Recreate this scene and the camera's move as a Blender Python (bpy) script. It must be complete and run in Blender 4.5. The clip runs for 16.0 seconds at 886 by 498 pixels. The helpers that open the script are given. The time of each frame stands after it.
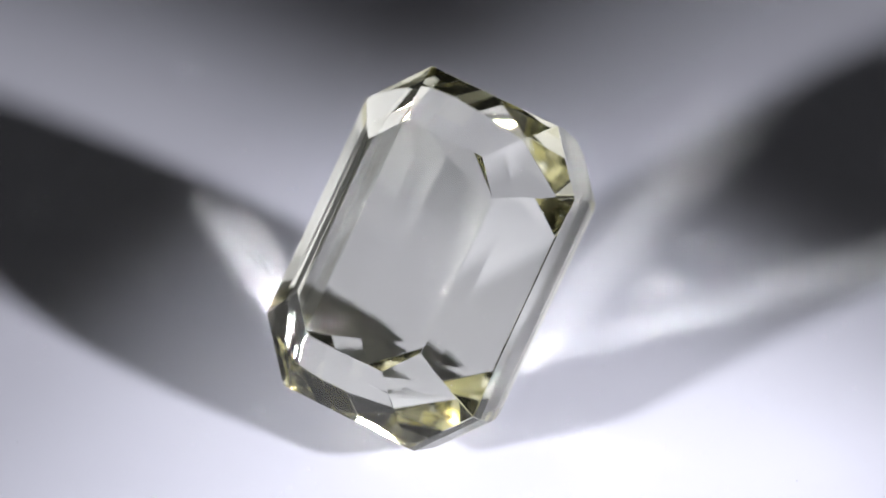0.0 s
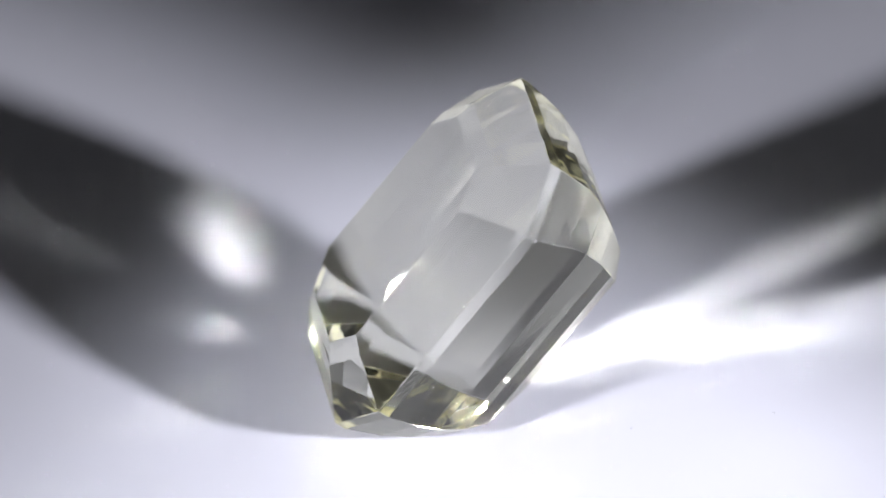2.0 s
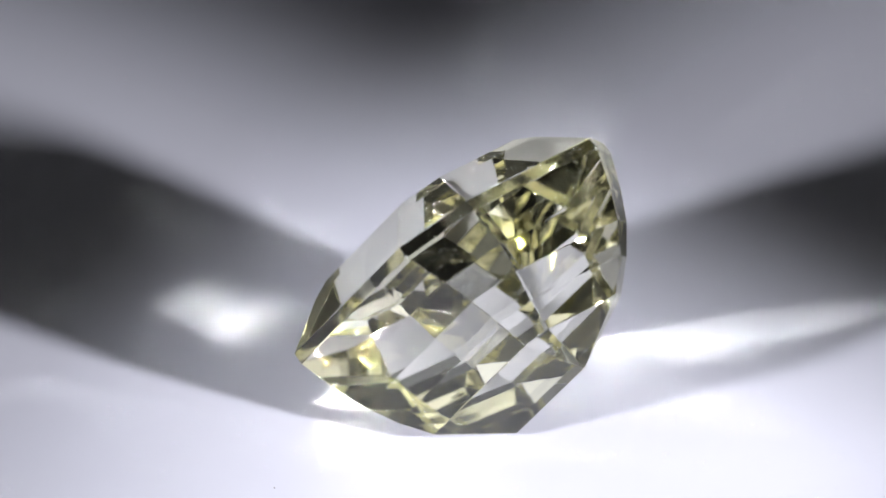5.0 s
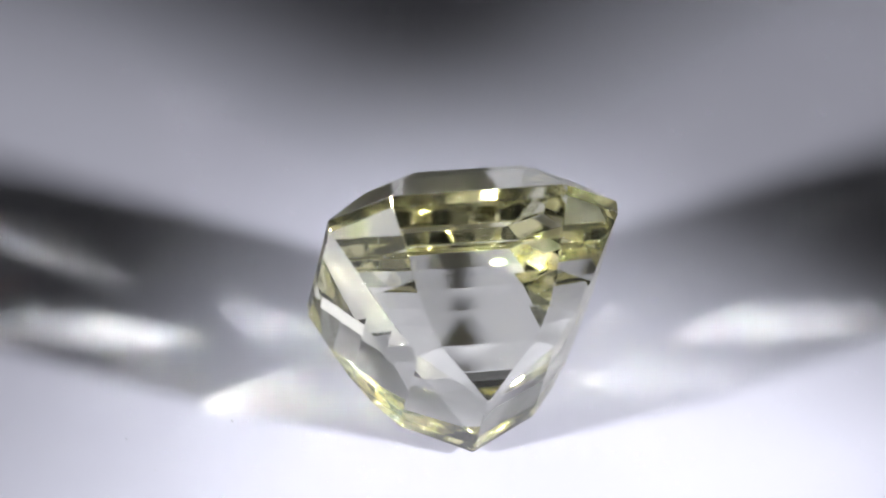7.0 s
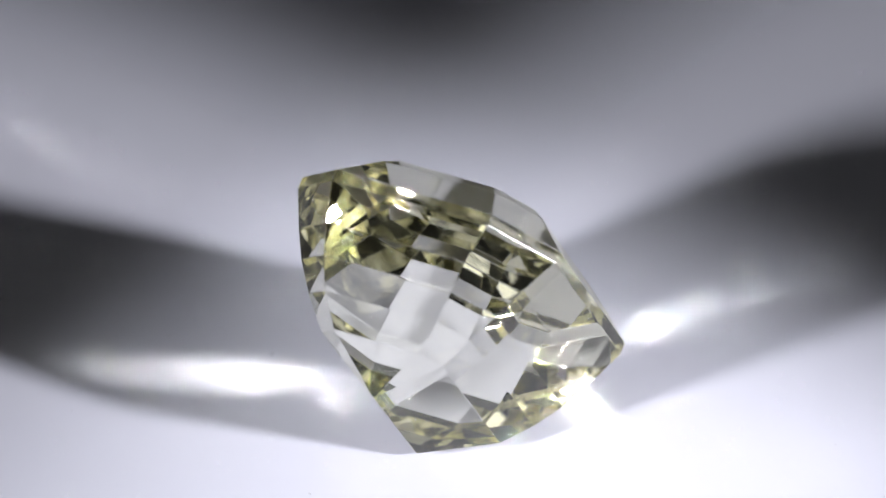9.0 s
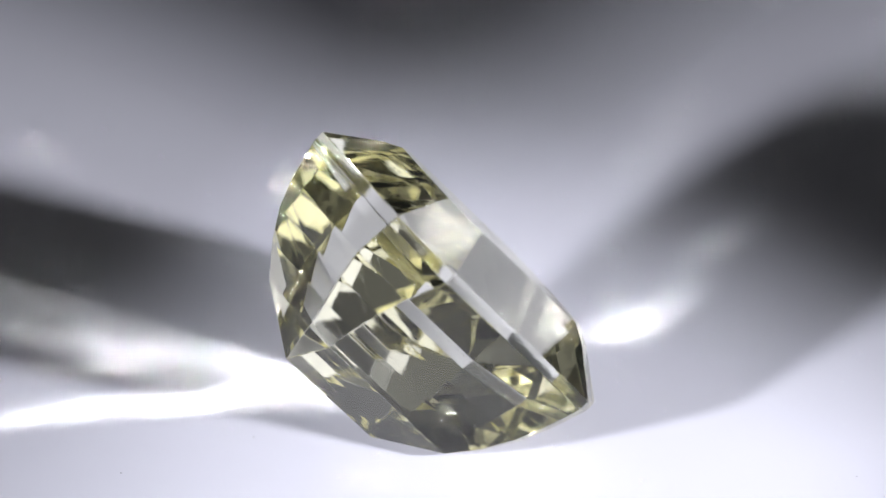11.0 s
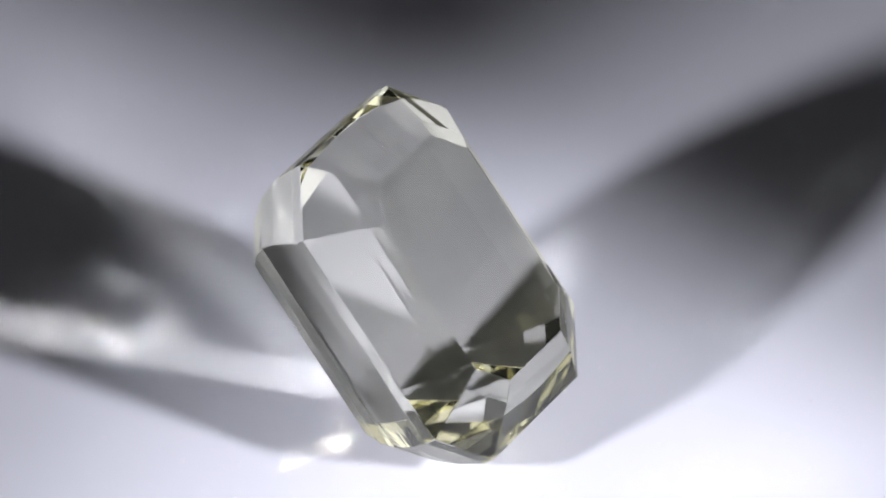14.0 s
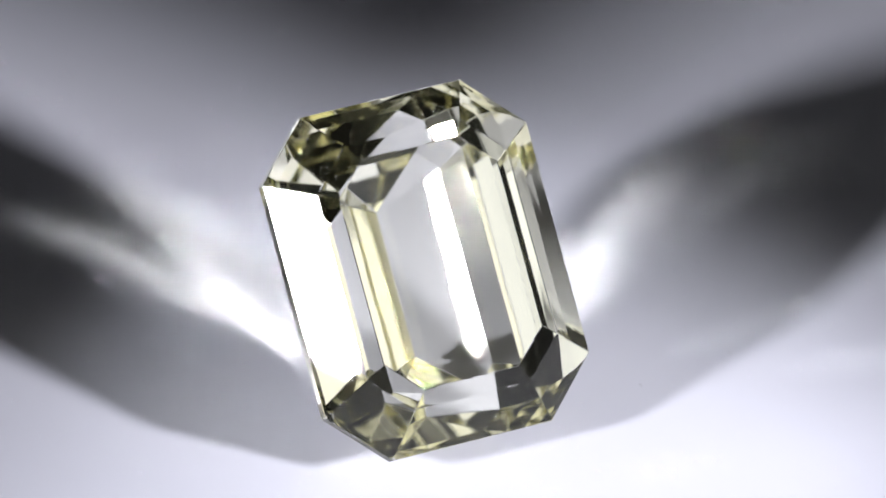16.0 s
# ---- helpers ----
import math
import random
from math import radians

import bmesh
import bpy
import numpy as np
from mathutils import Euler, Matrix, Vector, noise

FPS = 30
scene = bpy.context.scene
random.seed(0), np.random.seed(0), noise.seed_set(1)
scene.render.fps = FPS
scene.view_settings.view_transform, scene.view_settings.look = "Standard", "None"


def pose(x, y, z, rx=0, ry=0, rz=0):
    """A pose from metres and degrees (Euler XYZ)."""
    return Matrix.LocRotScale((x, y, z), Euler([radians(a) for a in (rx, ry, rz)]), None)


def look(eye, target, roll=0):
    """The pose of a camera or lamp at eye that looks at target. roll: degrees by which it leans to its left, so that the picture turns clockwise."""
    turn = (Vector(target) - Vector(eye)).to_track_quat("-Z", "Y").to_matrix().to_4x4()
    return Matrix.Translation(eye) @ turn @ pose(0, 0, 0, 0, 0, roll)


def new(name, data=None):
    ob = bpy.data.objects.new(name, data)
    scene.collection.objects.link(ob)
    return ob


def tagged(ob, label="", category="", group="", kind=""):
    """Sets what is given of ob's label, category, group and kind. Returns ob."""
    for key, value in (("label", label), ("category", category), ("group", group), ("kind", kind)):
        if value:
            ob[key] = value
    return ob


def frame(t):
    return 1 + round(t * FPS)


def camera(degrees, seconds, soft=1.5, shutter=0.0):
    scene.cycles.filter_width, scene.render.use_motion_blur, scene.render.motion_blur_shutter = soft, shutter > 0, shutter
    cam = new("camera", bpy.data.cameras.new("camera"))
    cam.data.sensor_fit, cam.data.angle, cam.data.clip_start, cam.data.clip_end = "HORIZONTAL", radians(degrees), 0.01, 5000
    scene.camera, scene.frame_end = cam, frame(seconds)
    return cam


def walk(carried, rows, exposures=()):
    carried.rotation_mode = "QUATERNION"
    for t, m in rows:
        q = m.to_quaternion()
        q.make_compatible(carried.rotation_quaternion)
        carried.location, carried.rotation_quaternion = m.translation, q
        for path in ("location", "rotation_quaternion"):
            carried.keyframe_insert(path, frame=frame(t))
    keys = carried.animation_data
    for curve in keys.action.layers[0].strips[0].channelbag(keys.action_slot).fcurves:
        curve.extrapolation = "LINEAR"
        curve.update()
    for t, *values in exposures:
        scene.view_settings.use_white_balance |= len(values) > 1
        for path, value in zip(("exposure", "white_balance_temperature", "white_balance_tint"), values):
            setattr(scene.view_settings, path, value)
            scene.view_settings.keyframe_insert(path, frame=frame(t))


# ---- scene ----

# ---- camera: it stands still on a macro stand and looks down at the stone ----
MM = 0.001
GROUND = -6.80          # the sheet's height under the stone's girdle centre, in mm


def mm(x, y, z):
    """A place in mm round the turning axis, at the height of the stone's middle, in metres above the sheet."""
    return Vector((x * MM, y * MM, (z - GROUND) * MM))


PITCH, DIST, SIDE = 0.5503, 350.0, 0.053
cam = camera(4.905, 16.0, soft=1.5)
eye = mm(SIDE, -DIST * math.cos(PITCH), DIST * math.sin(PITCH))
CAM_POSE = look(eye, mm(SIDE, 0, 0))
walk(cam, [(0.0, CAM_POSE), (16.0, CAM_POSE)])
cam.data.dof.use_dof = True
cam.data.dof.focus_distance = 0.349
cam.data.dof.aperture_fstop = 60

# ---- light: two small soft spot lamps, low in front of the stone, and a weak panel, in a dim room ----
world = bpy.data.worlds.new("dim_room")
scene.world = world
world.use_nodes = True
sky = world.node_tree.nodes["Background"]
# grey walls low down all round and a dark ceiling; on the left a bright band is added to brighten what the facets
# mirror
tree = world.node_tree
way = tree.nodes.new("ShaderNodeTexCoord")
axes = tree.nodes.new("ShaderNodeSeparateXYZ")
tree.links.new(way.outputs["Generated"], axes.inputs["Vector"])


def room_ramp(steps):
    ramp = tree.nodes.new("ShaderNodeValToRGB")
    ramp.color_ramp.elements[1].position = steps[-1][0]
    for place, _ in steps[1:-1]:
        ramp.color_ramp.elements.new(place)
    for element, (_, value) in zip(ramp.color_ramp.elements, steps):
        element.color = (value, value * 1.01, value * 1.09, 1)
    tree.links.new(axes.outputs["Z"], ramp.inputs["Fac"])
    return ramp


grey_walls = room_ramp(((0.0, 0.15), (0.15, 0.075), (0.36, 0.007)))
left_glow = room_ramp(((0.0, 1.15), (0.10, 0.90), (0.17, 0.075), (0.36, 0.007)))
side = tree.nodes.new("ShaderNodeMapRange")
for key, value in (("From Min", -0.72), ("From Max", -0.86), ("To Min", 0.0), ("To Max", 1.0)):
    side.inputs[key].default_value = value
room = tree.nodes.new("ShaderNodeMixRGB")
tree.links.new(axes.outputs["X"], side.inputs["Value"])
tree.links.new(side.outputs["Result"], room.inputs["Fac"])
tree.links.new(grey_walls.outputs["Color"], room.inputs["Color1"])
tree.links.new(left_glow.outputs["Color"], room.inputs["Color2"])
tree.links.new(room.outputs["Color"], sky.inputs["Color"])
sky.inputs["Strength"].default_value = 1.0
scene.cycles.caustics_refractive = True
scene.cycles.caustics_reflective = True
scene.cycles.blur_glossy = 0.0
scene.cycles.sample_clamp_indirect = 0.0
scene.cycles.use_guiding = True
scene.cycles.use_surface_guiding = True
scene.cycles.max_bounces = 24
scene.cycles.transmission_bounces = 24
scene.cycles.glossy_bounces = 12


def soft_lamp(azimuth, elevation, distance, watts, beam, edge, radius, aim):
    lamp = bpy.data.lights.new("soft_lamp", "SPOT")
    lamp.energy, lamp.spot_size, lamp.spot_blend, lamp.shadow_soft_size = watts, radians(beam), edge, radius * MM
    lamp.color = (0.885, 0.89, 1.0)
    a, e = radians(azimuth), radians(elevation)
    place = mm(distance * math.sin(a) * math.cos(e), -distance * math.cos(a) * math.cos(e), distance * math.sin(e))
    ob = new("soft_lamp", lamp)
    ob.matrix_world = look(place, mm(*aim))
    return ob


soft_lamp(-44.5, 21.0, 115.0, 0.77, 15.8, 0.45, 6.0, (16.8, 13.1, -6.8))
soft_lamp(51, 20.7, 115.0, 0.95, 24.3, 0.4, 6.0, (-7.4, -6.2, -6.8))


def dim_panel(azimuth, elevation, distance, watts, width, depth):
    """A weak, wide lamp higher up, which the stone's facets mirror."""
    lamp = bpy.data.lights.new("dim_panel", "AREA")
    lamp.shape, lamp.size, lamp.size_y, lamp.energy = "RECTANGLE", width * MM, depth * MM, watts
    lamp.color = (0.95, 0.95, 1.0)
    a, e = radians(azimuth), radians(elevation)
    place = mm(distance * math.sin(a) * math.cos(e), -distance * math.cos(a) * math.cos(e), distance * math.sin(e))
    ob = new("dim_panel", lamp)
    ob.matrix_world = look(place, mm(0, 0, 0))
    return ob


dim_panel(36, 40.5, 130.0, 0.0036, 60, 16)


# ---- materials ----
def material(name):
    m = bpy.data.materials.new(name)
    m.use_nodes = True
    nt = m.node_tree
    nt.nodes.clear()
    out = nt.nodes.new("ShaderNodeOutputMaterial")
    return m, nt, out


def node(nt, kind, **values):
    n = nt.nodes.new(kind)
    for key, value in values.items():
        n.inputs[key.replace("_", " ")].default_value = value
    return n


def gem_glass(name, rough, scratch):
    """Clear stone: nearly colourless where one looks straight through, yellower with each turn that the light takes inside."""
    m, nt, out = material(name)
    bend = node(nt, "ShaderNodeBsdfRefraction", Color=(*THROUGH, 1), Roughness=rough, IOR=IOR)
    gloss = node(nt, "ShaderNodeBsdfGlossy", Color=(*TURNED, 1), Roughness=rough)
    share = node(nt, "ShaderNodeFresnel", IOR=IOR)
    mix = nt.nodes.new("ShaderNodeMixShader")
    coords = nt.nodes.new("ShaderNodeTexCoord")
    along = node(nt, "ShaderNodeMapping", Scale=(1.0, 0.3, 1.0))
    swell = node(nt, "ShaderNodeTexNoise", Scale=1100.0, Detail=1.0)
    lines = node(nt, "ShaderNodeTexNoise", Scale=14000.0, Detail=2.0)
    wave = node(nt, "ShaderNodeBump", Strength=1.0, Distance=WAVE)
    polish = node(nt, "ShaderNodeBump", Strength=1.0, Distance=scratch)
    nt.links.new(coords.outputs["Object"], along.inputs["Vector"])
    for grain, bump in ((swell, wave), (lines, polish)):
        nt.links.new(along.outputs["Vector"], grain.inputs["Vector"])
        nt.links.new(grain.outputs["Fac"], bump.inputs["Height"])
    nt.links.new(wave.outputs["Normal"], polish.inputs["Normal"])
    for n in (bend, gloss, share):
        nt.links.new(polish.outputs["Normal"], n.inputs["Normal"])
    nt.links.new(share.outputs["Fac"], mix.inputs["Fac"])
    nt.links.new(bend.outputs["BSDF"], mix.inputs[1])
    nt.links.new(gloss.outputs["BSDF"], mix.inputs[2])
    nt.links.new(mix.outputs["Shader"], out.inputs["Surface"])
    return m


def speck_paint(name, dark, light, rough, metal=0.0):
    m, nt, out = material(name)
    info = nt.nodes.new("ShaderNodeNewGeometry")
    ramp = nt.nodes.new("ShaderNodeValToRGB")
    ramp.color_ramp.elements[0].color = (*dark, 1)
    ramp.color_ramp.elements[1].color = (*light, 1)
    skin = node(nt, "ShaderNodeBsdfPrincipled", Roughness=rough, Metallic=metal)
    nt.links.new(info.outputs["Random Per Island"], ramp.inputs["Fac"])
    nt.links.new(ramp.outputs["Color"], skin.inputs["Base Color"])
    nt.links.new(skin.outputs["BSDF"], out.inputs["Surface"])
    return m


def white_sheet():
    m, nt, out = material("matt_white_sheet")
    coords = nt.nodes.new("ShaderNodeTexCoord")
    cloud = node(nt, "ShaderNodeTexNoise", Scale=60.0, Detail=4.0)
    ramp = nt.nodes.new("ShaderNodeValToRGB")
    ramp.color_ramp.elements[0].color = (0.775, 0.775, 0.80, 1)
    ramp.color_ramp.elements[1].color = (0.82, 0.82, 0.845, 1)
    grain = node(nt, "ShaderNodeTexNoise", Scale=6000.0, Detail=2.0)
    bump = node(nt, "ShaderNodeBump", Strength=0.02, Distance=0.00002)
    skin = node(nt, "ShaderNodeBsdfGlossy", Roughness=1.0)
    nt.links.new(coords.outputs["Object"], cloud.inputs["Vector"])
    nt.links.new(coords.outputs["Object"], grain.inputs["Vector"])
    nt.links.new(cloud.outputs["Fac"], ramp.inputs["Fac"])
    nt.links.new(ramp.outputs["Color"], skin.inputs["Color"])
    nt.links.new(grain.outputs["Fac"], bump.inputs["Height"])
    nt.links.new(bump.outputs["Normal"], skin.inputs["Normal"])
    nt.links.new(skin.outputs["BSDF"], out.inputs["Surface"])
    return m


THROUGH = (0.998, 0.997, 0.944)
TURNED = (0.999, 0.990, 0.900)
IOR = 1.545
WAVE = 0.0000040                # how far the polish swells and sinks across a facet
GLASS = gem_glass("pale_yellow_gem", 0.0, 0.00000012)
WORN = gem_glass("worn_gem_edge", 0.12, 0.000003)
GIRDLE = gem_glass("bruted_girdle", 0.1, 0.000003)
FLECK = speck_paint("white_fleck", (0.62, 0.62, 0.60), (0.92, 0.92, 0.90), 0.25)
CHIP = speck_paint("white_chip", (0.55, 0.55, 0.53), (0.9, 0.9, 0.88), 0.35)
DUST = speck_paint("grey_dust", (0.30, 0.30, 0.30), (0.60, 0.59, 0.58), 0.8)
SHEET = white_sheet()


# ---- the sheet ----
def mesh_object(name, bm, mat, parent=None):
    data = bpy.data.meshes.new(name)
    bm.normal_update()
    bm.to_mesh(data)
    bm.free()
    data.materials.append(mat)
    ob = new(name, data)
    ob.parent = parent
    return ob


def part(name, bm, mat, parent, label=""):
    ob = mesh_object(name, bm, mat, parent)
    return tagged(ob, label=label) if label else ob


bm = bmesh.new()
bmesh.ops.create_cube(bm, size=1.0, matrix=Matrix.Translation((0.34, 0.22, -0.0015)) @ Matrix.Diagonal((0.92, 1.16, 0.003, 1)))
sheet = tagged(mesh_object("ground", bm, SHEET), "smooth matt white sheet under the stone", "sheet", kind="structure")


# ---- the gemstone: step cut, octagonal ----
HALF_L, HALF_W, CORNER = 6.0, 4.894, 1.944
KEEL_TOP, KEEL_LOW, DEPTH = 2.50, 2.58, 6.05
# crown and pavilion steps: half width, reach to the top end, reach to the low end, height, corner
CROWN = ((2.92, 4.02, 4.02, 1.74, 1.15), (3.50, 4.60, 4.60, 1.38, 1.36))
PAVILION = ((4.21, 5.80, 5.69, -1.60, 1.60), (3.70, 5.43, 5.27, -2.60, 1.28), (3.07, 4.84, 4.75, -3.60, 0.95), (2.30, 4.13, 4.17, -4.60, 0.70))
GIRDLE_H = 0.42


def octagon(w, top, low, z, c):
    ring = [(w - c, top), (w, top - c), (w, c - low), (w - c, -low), (c - w, -low), (-w, c - low), (-w, top - c), (c - w, top)]
    return [Vector((x, y, z)) * MM for x, y in ring]


def stone_solid():
    """The whole stone as one closed solid in its own space: x across, y along, z out of the table."""
    bm = bmesh.new()
    edge = [(HALF_W, HALF_L, HALF_L, h, CORNER) for h in (GIRDLE_H / 2, -GIRDLE_H / 2)]
    rings = [octagon(*step) for step in (*CROWN, *edge, *PAVILION)]
    loops = [[bm.verts.new(v) for v in ring] for ring in rings]
    bm.faces.new(reversed(loops[0]))
    for a, b in zip(loops, loops[1:]):
        for i in range(8):
            j = (i + 1) % 8
            bm.faces.new((a[i], a[j], b[j], b[i]))
    top = bm.verts.new(Vector((0, KEEL_TOP, -DEPTH)) * MM)
    low = bm.verts.new(Vector((0, -KEEL_LOW, -DEPTH)) * MM)
    last = loops[-1]
    bm.faces.new((last[7], last[0], top))
    bm.faces.new((last[0], last[1], top))
    bm.faces.new((last[1], last[2], low, top))
    bm.faces.new((last[2], last[3], low))
    bm.faces.new((last[3], last[4], low))
    bm.faces.new((last[4], last[5], low))
    bm.faces.new((last[5], last[6], top, low))
    bm.faces.new((last[6], last[7], top))
    bmesh.ops.recalc_face_normals(bm, faces=bm.faces[:])
    bmesh.ops.bevel(bm, geom=bm.edges[:], offset=0.018 * MM, segments=1, affect="EDGES")
    bmesh.ops.recalc_face_normals(bm, faces=bm.faces[:])
    return bm


def zone(z):
    if z > CROWN[0][3] - 0.004:
        return "table"
    if z > GIRDLE_H / 2 - 0.005:
        return "crown"
    return "girdle" if z > -GIRDLE_H / 2 + 0.005 else "pavilion"


def picked(solid, faces):
    """Some faces of the solid as a bmesh of their own."""
    bm = bmesh.new()
    made = {}
    for f in faces:
        for v in f.verts:
            if v not in made:
                made[v] = bm.verts.new(v.co)
        bm.faces.new([made[v] for v in f.verts])
    return bm


def lump(bm, chance, place, r, flat):
    turn = Euler([chance.uniform(0, 6.3) for _ in range(3)]).to_matrix().to_4x4()
    shape = Matrix.Translation(place * MM) @ turn @ Matrix.Diagonal((r * MM, r * chance.uniform(0.3, 1.0) * MM, r * flat * MM, 1))
    bmesh.ops.create_icosphere(bm, subdivisions=1, radius=1.0, matrix=shape)


def inclusions(chance):
    """Clouds of tiny flecks."""
    bm = bmesh.new()
    for centre, spread, count, size in FLECKS:
        for _ in range(count):
            p = Vector(centre) + Vector([chance.gauss(0, k) for k in spread])
            p.z = max(-4.6, min(1.6, p.z))
            w = 1.0 - max(0.0, -p.z) / 6.4
            p.x, p.y = max(-4.2 * w, min(4.2 * w, p.x)), max(-5.2 * w, min(5.2 * w, p.y))
            lump(bm, chance, p, size * chance.uniform(0.4, 1.3), 0.25)
    return bm


def hairline(bm, chance, place, along, up, length, width):
    """A hair-thin groove with bright walls, lying on a face."""
    side = up.cross(along).normalized()
    basis = Matrix((along, side, up)).transposed().to_4x4()
    shape = Matrix.Translation(place * MM) @ basis @ Matrix.Diagonal((length * MM / 2, width * MM / 2, width * MM / 4, 1))
    bmesh.ops.create_icosphere(bm, subdivisions=1, radius=1.0, matrix=shape)


def edge_wear(chance):
    """Small white nicks along the edges, more and larger ones on the girdle, and a few specks on the faces."""
    bm = bmesh.new()
    rim = [(HALF_W, HALF_L, HALF_L, h, CORNER) for h in (GIRDLE_H / 2, -GIRDLE_H / 2)]
    rings = [[v / MM for v in octagon(*step)] for step in (*CROWN, *rim, *PAVILION)]
    for _ in range(460):
        k, i = chance.randrange(len(rings)), chance.randrange(8)
        a, b = rings[k][i], rings[k][(i + 1) % 8]
        if chance.random() < 0.4 and k + 1 < len(rings):
            b = rings[k + 1][i]
        r = chance.uniform(0.006, 0.023) * (1.4 if k in (2, 3) else 1.0)
        lump(bm, chance, a.lerp(b, chance.random()), r, 0.35)
    for _ in range(11):
        corner = rings[chance.choice((2, 3))][chance.randrange(8)]
        for _ in range(7):
            near = corner * 0.988 + Vector([chance.gauss(0, 0.035) for _ in range(3)])
            lump(bm, chance, near, chance.uniform(0.012, 0.04), 0.3)
    for _ in range(40):
        top = Vector((chance.uniform(-2.6, 2.6), chance.uniform(-3.7, 3.7), CROWN[0][3]))
        lump(bm, chance, top, chance.uniform(0.006, 0.020), 0.4)
    start, end = VEIL
    for _ in range(260):
        p = start.lerp(end, chance.random()) + Vector((chance.uniform(-0.3, 0.3), 0, 0))
        lump(bm, chance, p, chance.uniform(0.004, 0.013), 0.4)
    for _ in range(26):
        top = Vector((chance.uniform(-2.5, 2.5), chance.uniform(-3.6, 3.6), CROWN[0][3]))
        turn = chance.gauss(1.4, 0.5)
        hairline(bm, chance, top, Vector((math.cos(turn), math.sin(turn), 0)), Vector((0, 0, 1)), chance.uniform(0.15, 0.7), chance.uniform(0.004, 0.009))
    for _ in range(60):
        # rubbed stretches along the facet edges
        k, i = chance.randrange(len(rings)), chance.randrange(8)
        a, b = rings[k][i], rings[k][(i + 1) % 8]
        hairline(bm, chance, a.lerp(b, chance.uniform(0.1, 0.9)), (b - a).normalized(), Vector((0, 0, 1)), chance.uniform(0.15, 0.6), chance.uniform(0.006, 0.014))
    return bm


def gemstone():
    """Table, crown, girdle and pavilion; the polished facets are pieces of the crown and of the pavilion, whose own mesh is
    the net of worn edges between them."""
    stone = tagged(new("gemstone"), "pale yellow step-cut octagonal gemstone leaning on a white sheet", "gemstone")
    solid = stone_solid()
    faces = {"table": [], "crown": [], "girdle": [], "pavilion": []}
    for f in solid.faces:
        faces[zone(f.calc_center_median().z / MM)].append(f)
    part("girdle", picked(solid, faces["girdle"]), GIRDLE, stone, "thin frosted girdle")
    chance = random.Random(SEED)
    for name in ("table", "crown", "pavilion"):
        flats = [f for f in faces[name] if f.calc_area() / max(e.calc_length() for e in f.edges) > 0.08 * MM]
        if name == "table":
            part("table", picked(solid, flats), GLASS, stone, "flat polished table facet")
            continue
        body = part(name, picked(solid, [f for f in faces[name] if f not in flats]), WORN, stone)
        for f in flats:
            part("facet", picked(solid, [f]), GLASS, body)
    tagged(part("inclusions", inclusions(chance), FLECK, stone, "tiny pale flecks inside the stone"), kind="stuff")
    tagged(part("edge_wear", edge_wear(chance), CHIP, stone, "tiny white nicks and specks along the edges"), kind="stuff")
    solid.free()
    return stone


SEED = 4
# the two ends of a streak of specks, put on the table for a veil of flecks inside
VEIL = Vector((0.3, 3.0, CROWN[0][3])), Vector((-0.4, -1.2, CROWN[0][3]))
# flecks inside the stone: middle and spread of a cloud in mm, how many, size
FLECKS = (
    ((-3.1, 3.9, 0.5), (0.45, 0.4, 0.3), 50, 0.022),
    ((-1.0, -3.6, -0.4), (0.7, 0.4, 0.4), 30, 0.022),
    ((3.4, 4.2, -0.8), (0.35, 0.35, 0.4), 40, 0.024),
    ((0.0, 0.0, 0.2), (2.0, 2.8, 0.9), 46, 0.017),
)
stone = gemstone()

# ---- a little dust on the sheet, which turns with the stone ----
def dust_specks():
    chance = random.Random(11)
    bm = bmesh.new()
    for _ in range(12):
        far, way = chance.uniform(6.5, 22), chance.uniform(0, 6.28)
        r = chance.uniform(0.015, 0.034) * MM
        place = Matrix.Translation((far * math.cos(way) * MM, far * math.sin(way) * MM, r * 0.45))
        turn = Matrix.Rotation(chance.uniform(0, 6.28), 4, "Z")
        bmesh.ops.create_icosphere(bm, subdivisions=1, radius=1.0, matrix=place @ turn @ Matrix.Diagonal((r * chance.uniform(1, 2.4), r, r * 0.5, 1)))
    return tagged(mesh_object("dust", bm, DUST), "few tiny grey dust specks on the white sheet", "dust", kind="stuff")


dust = dust_specks()

# ---- the stone turns once round in about twenty seconds ----
ROLL, RISE, START, RATE = 0.0136, 0.6651, 5.5073, -0.3182
OFF_X, OFF_Y, OFF_Z = -0.7054, -0.1759, -0.5678


def stone_pose(t):
    turn = Matrix.Rotation(START + RATE * t, 4, "Z")
    lean = Matrix.Rotation(math.pi / 2 - RISE, 4, "X") @ Matrix.Rotation(ROLL, 4, "Z")
    return Matrix.Translation(mm(0, 0, OFF_Z)) @ turn @ Matrix.Translation((OFF_X * MM, OFF_Y * MM, 0)) @ lean


def motions():
    walk(stone, [(0.25 * i, stone_pose(0.25 * i)) for i in range(65)])
    walk(dust, [(0.5 * i, Matrix.Rotation(START + RATE * 0.5 * i, 4, "Z")) for i in range(33)])


motions()
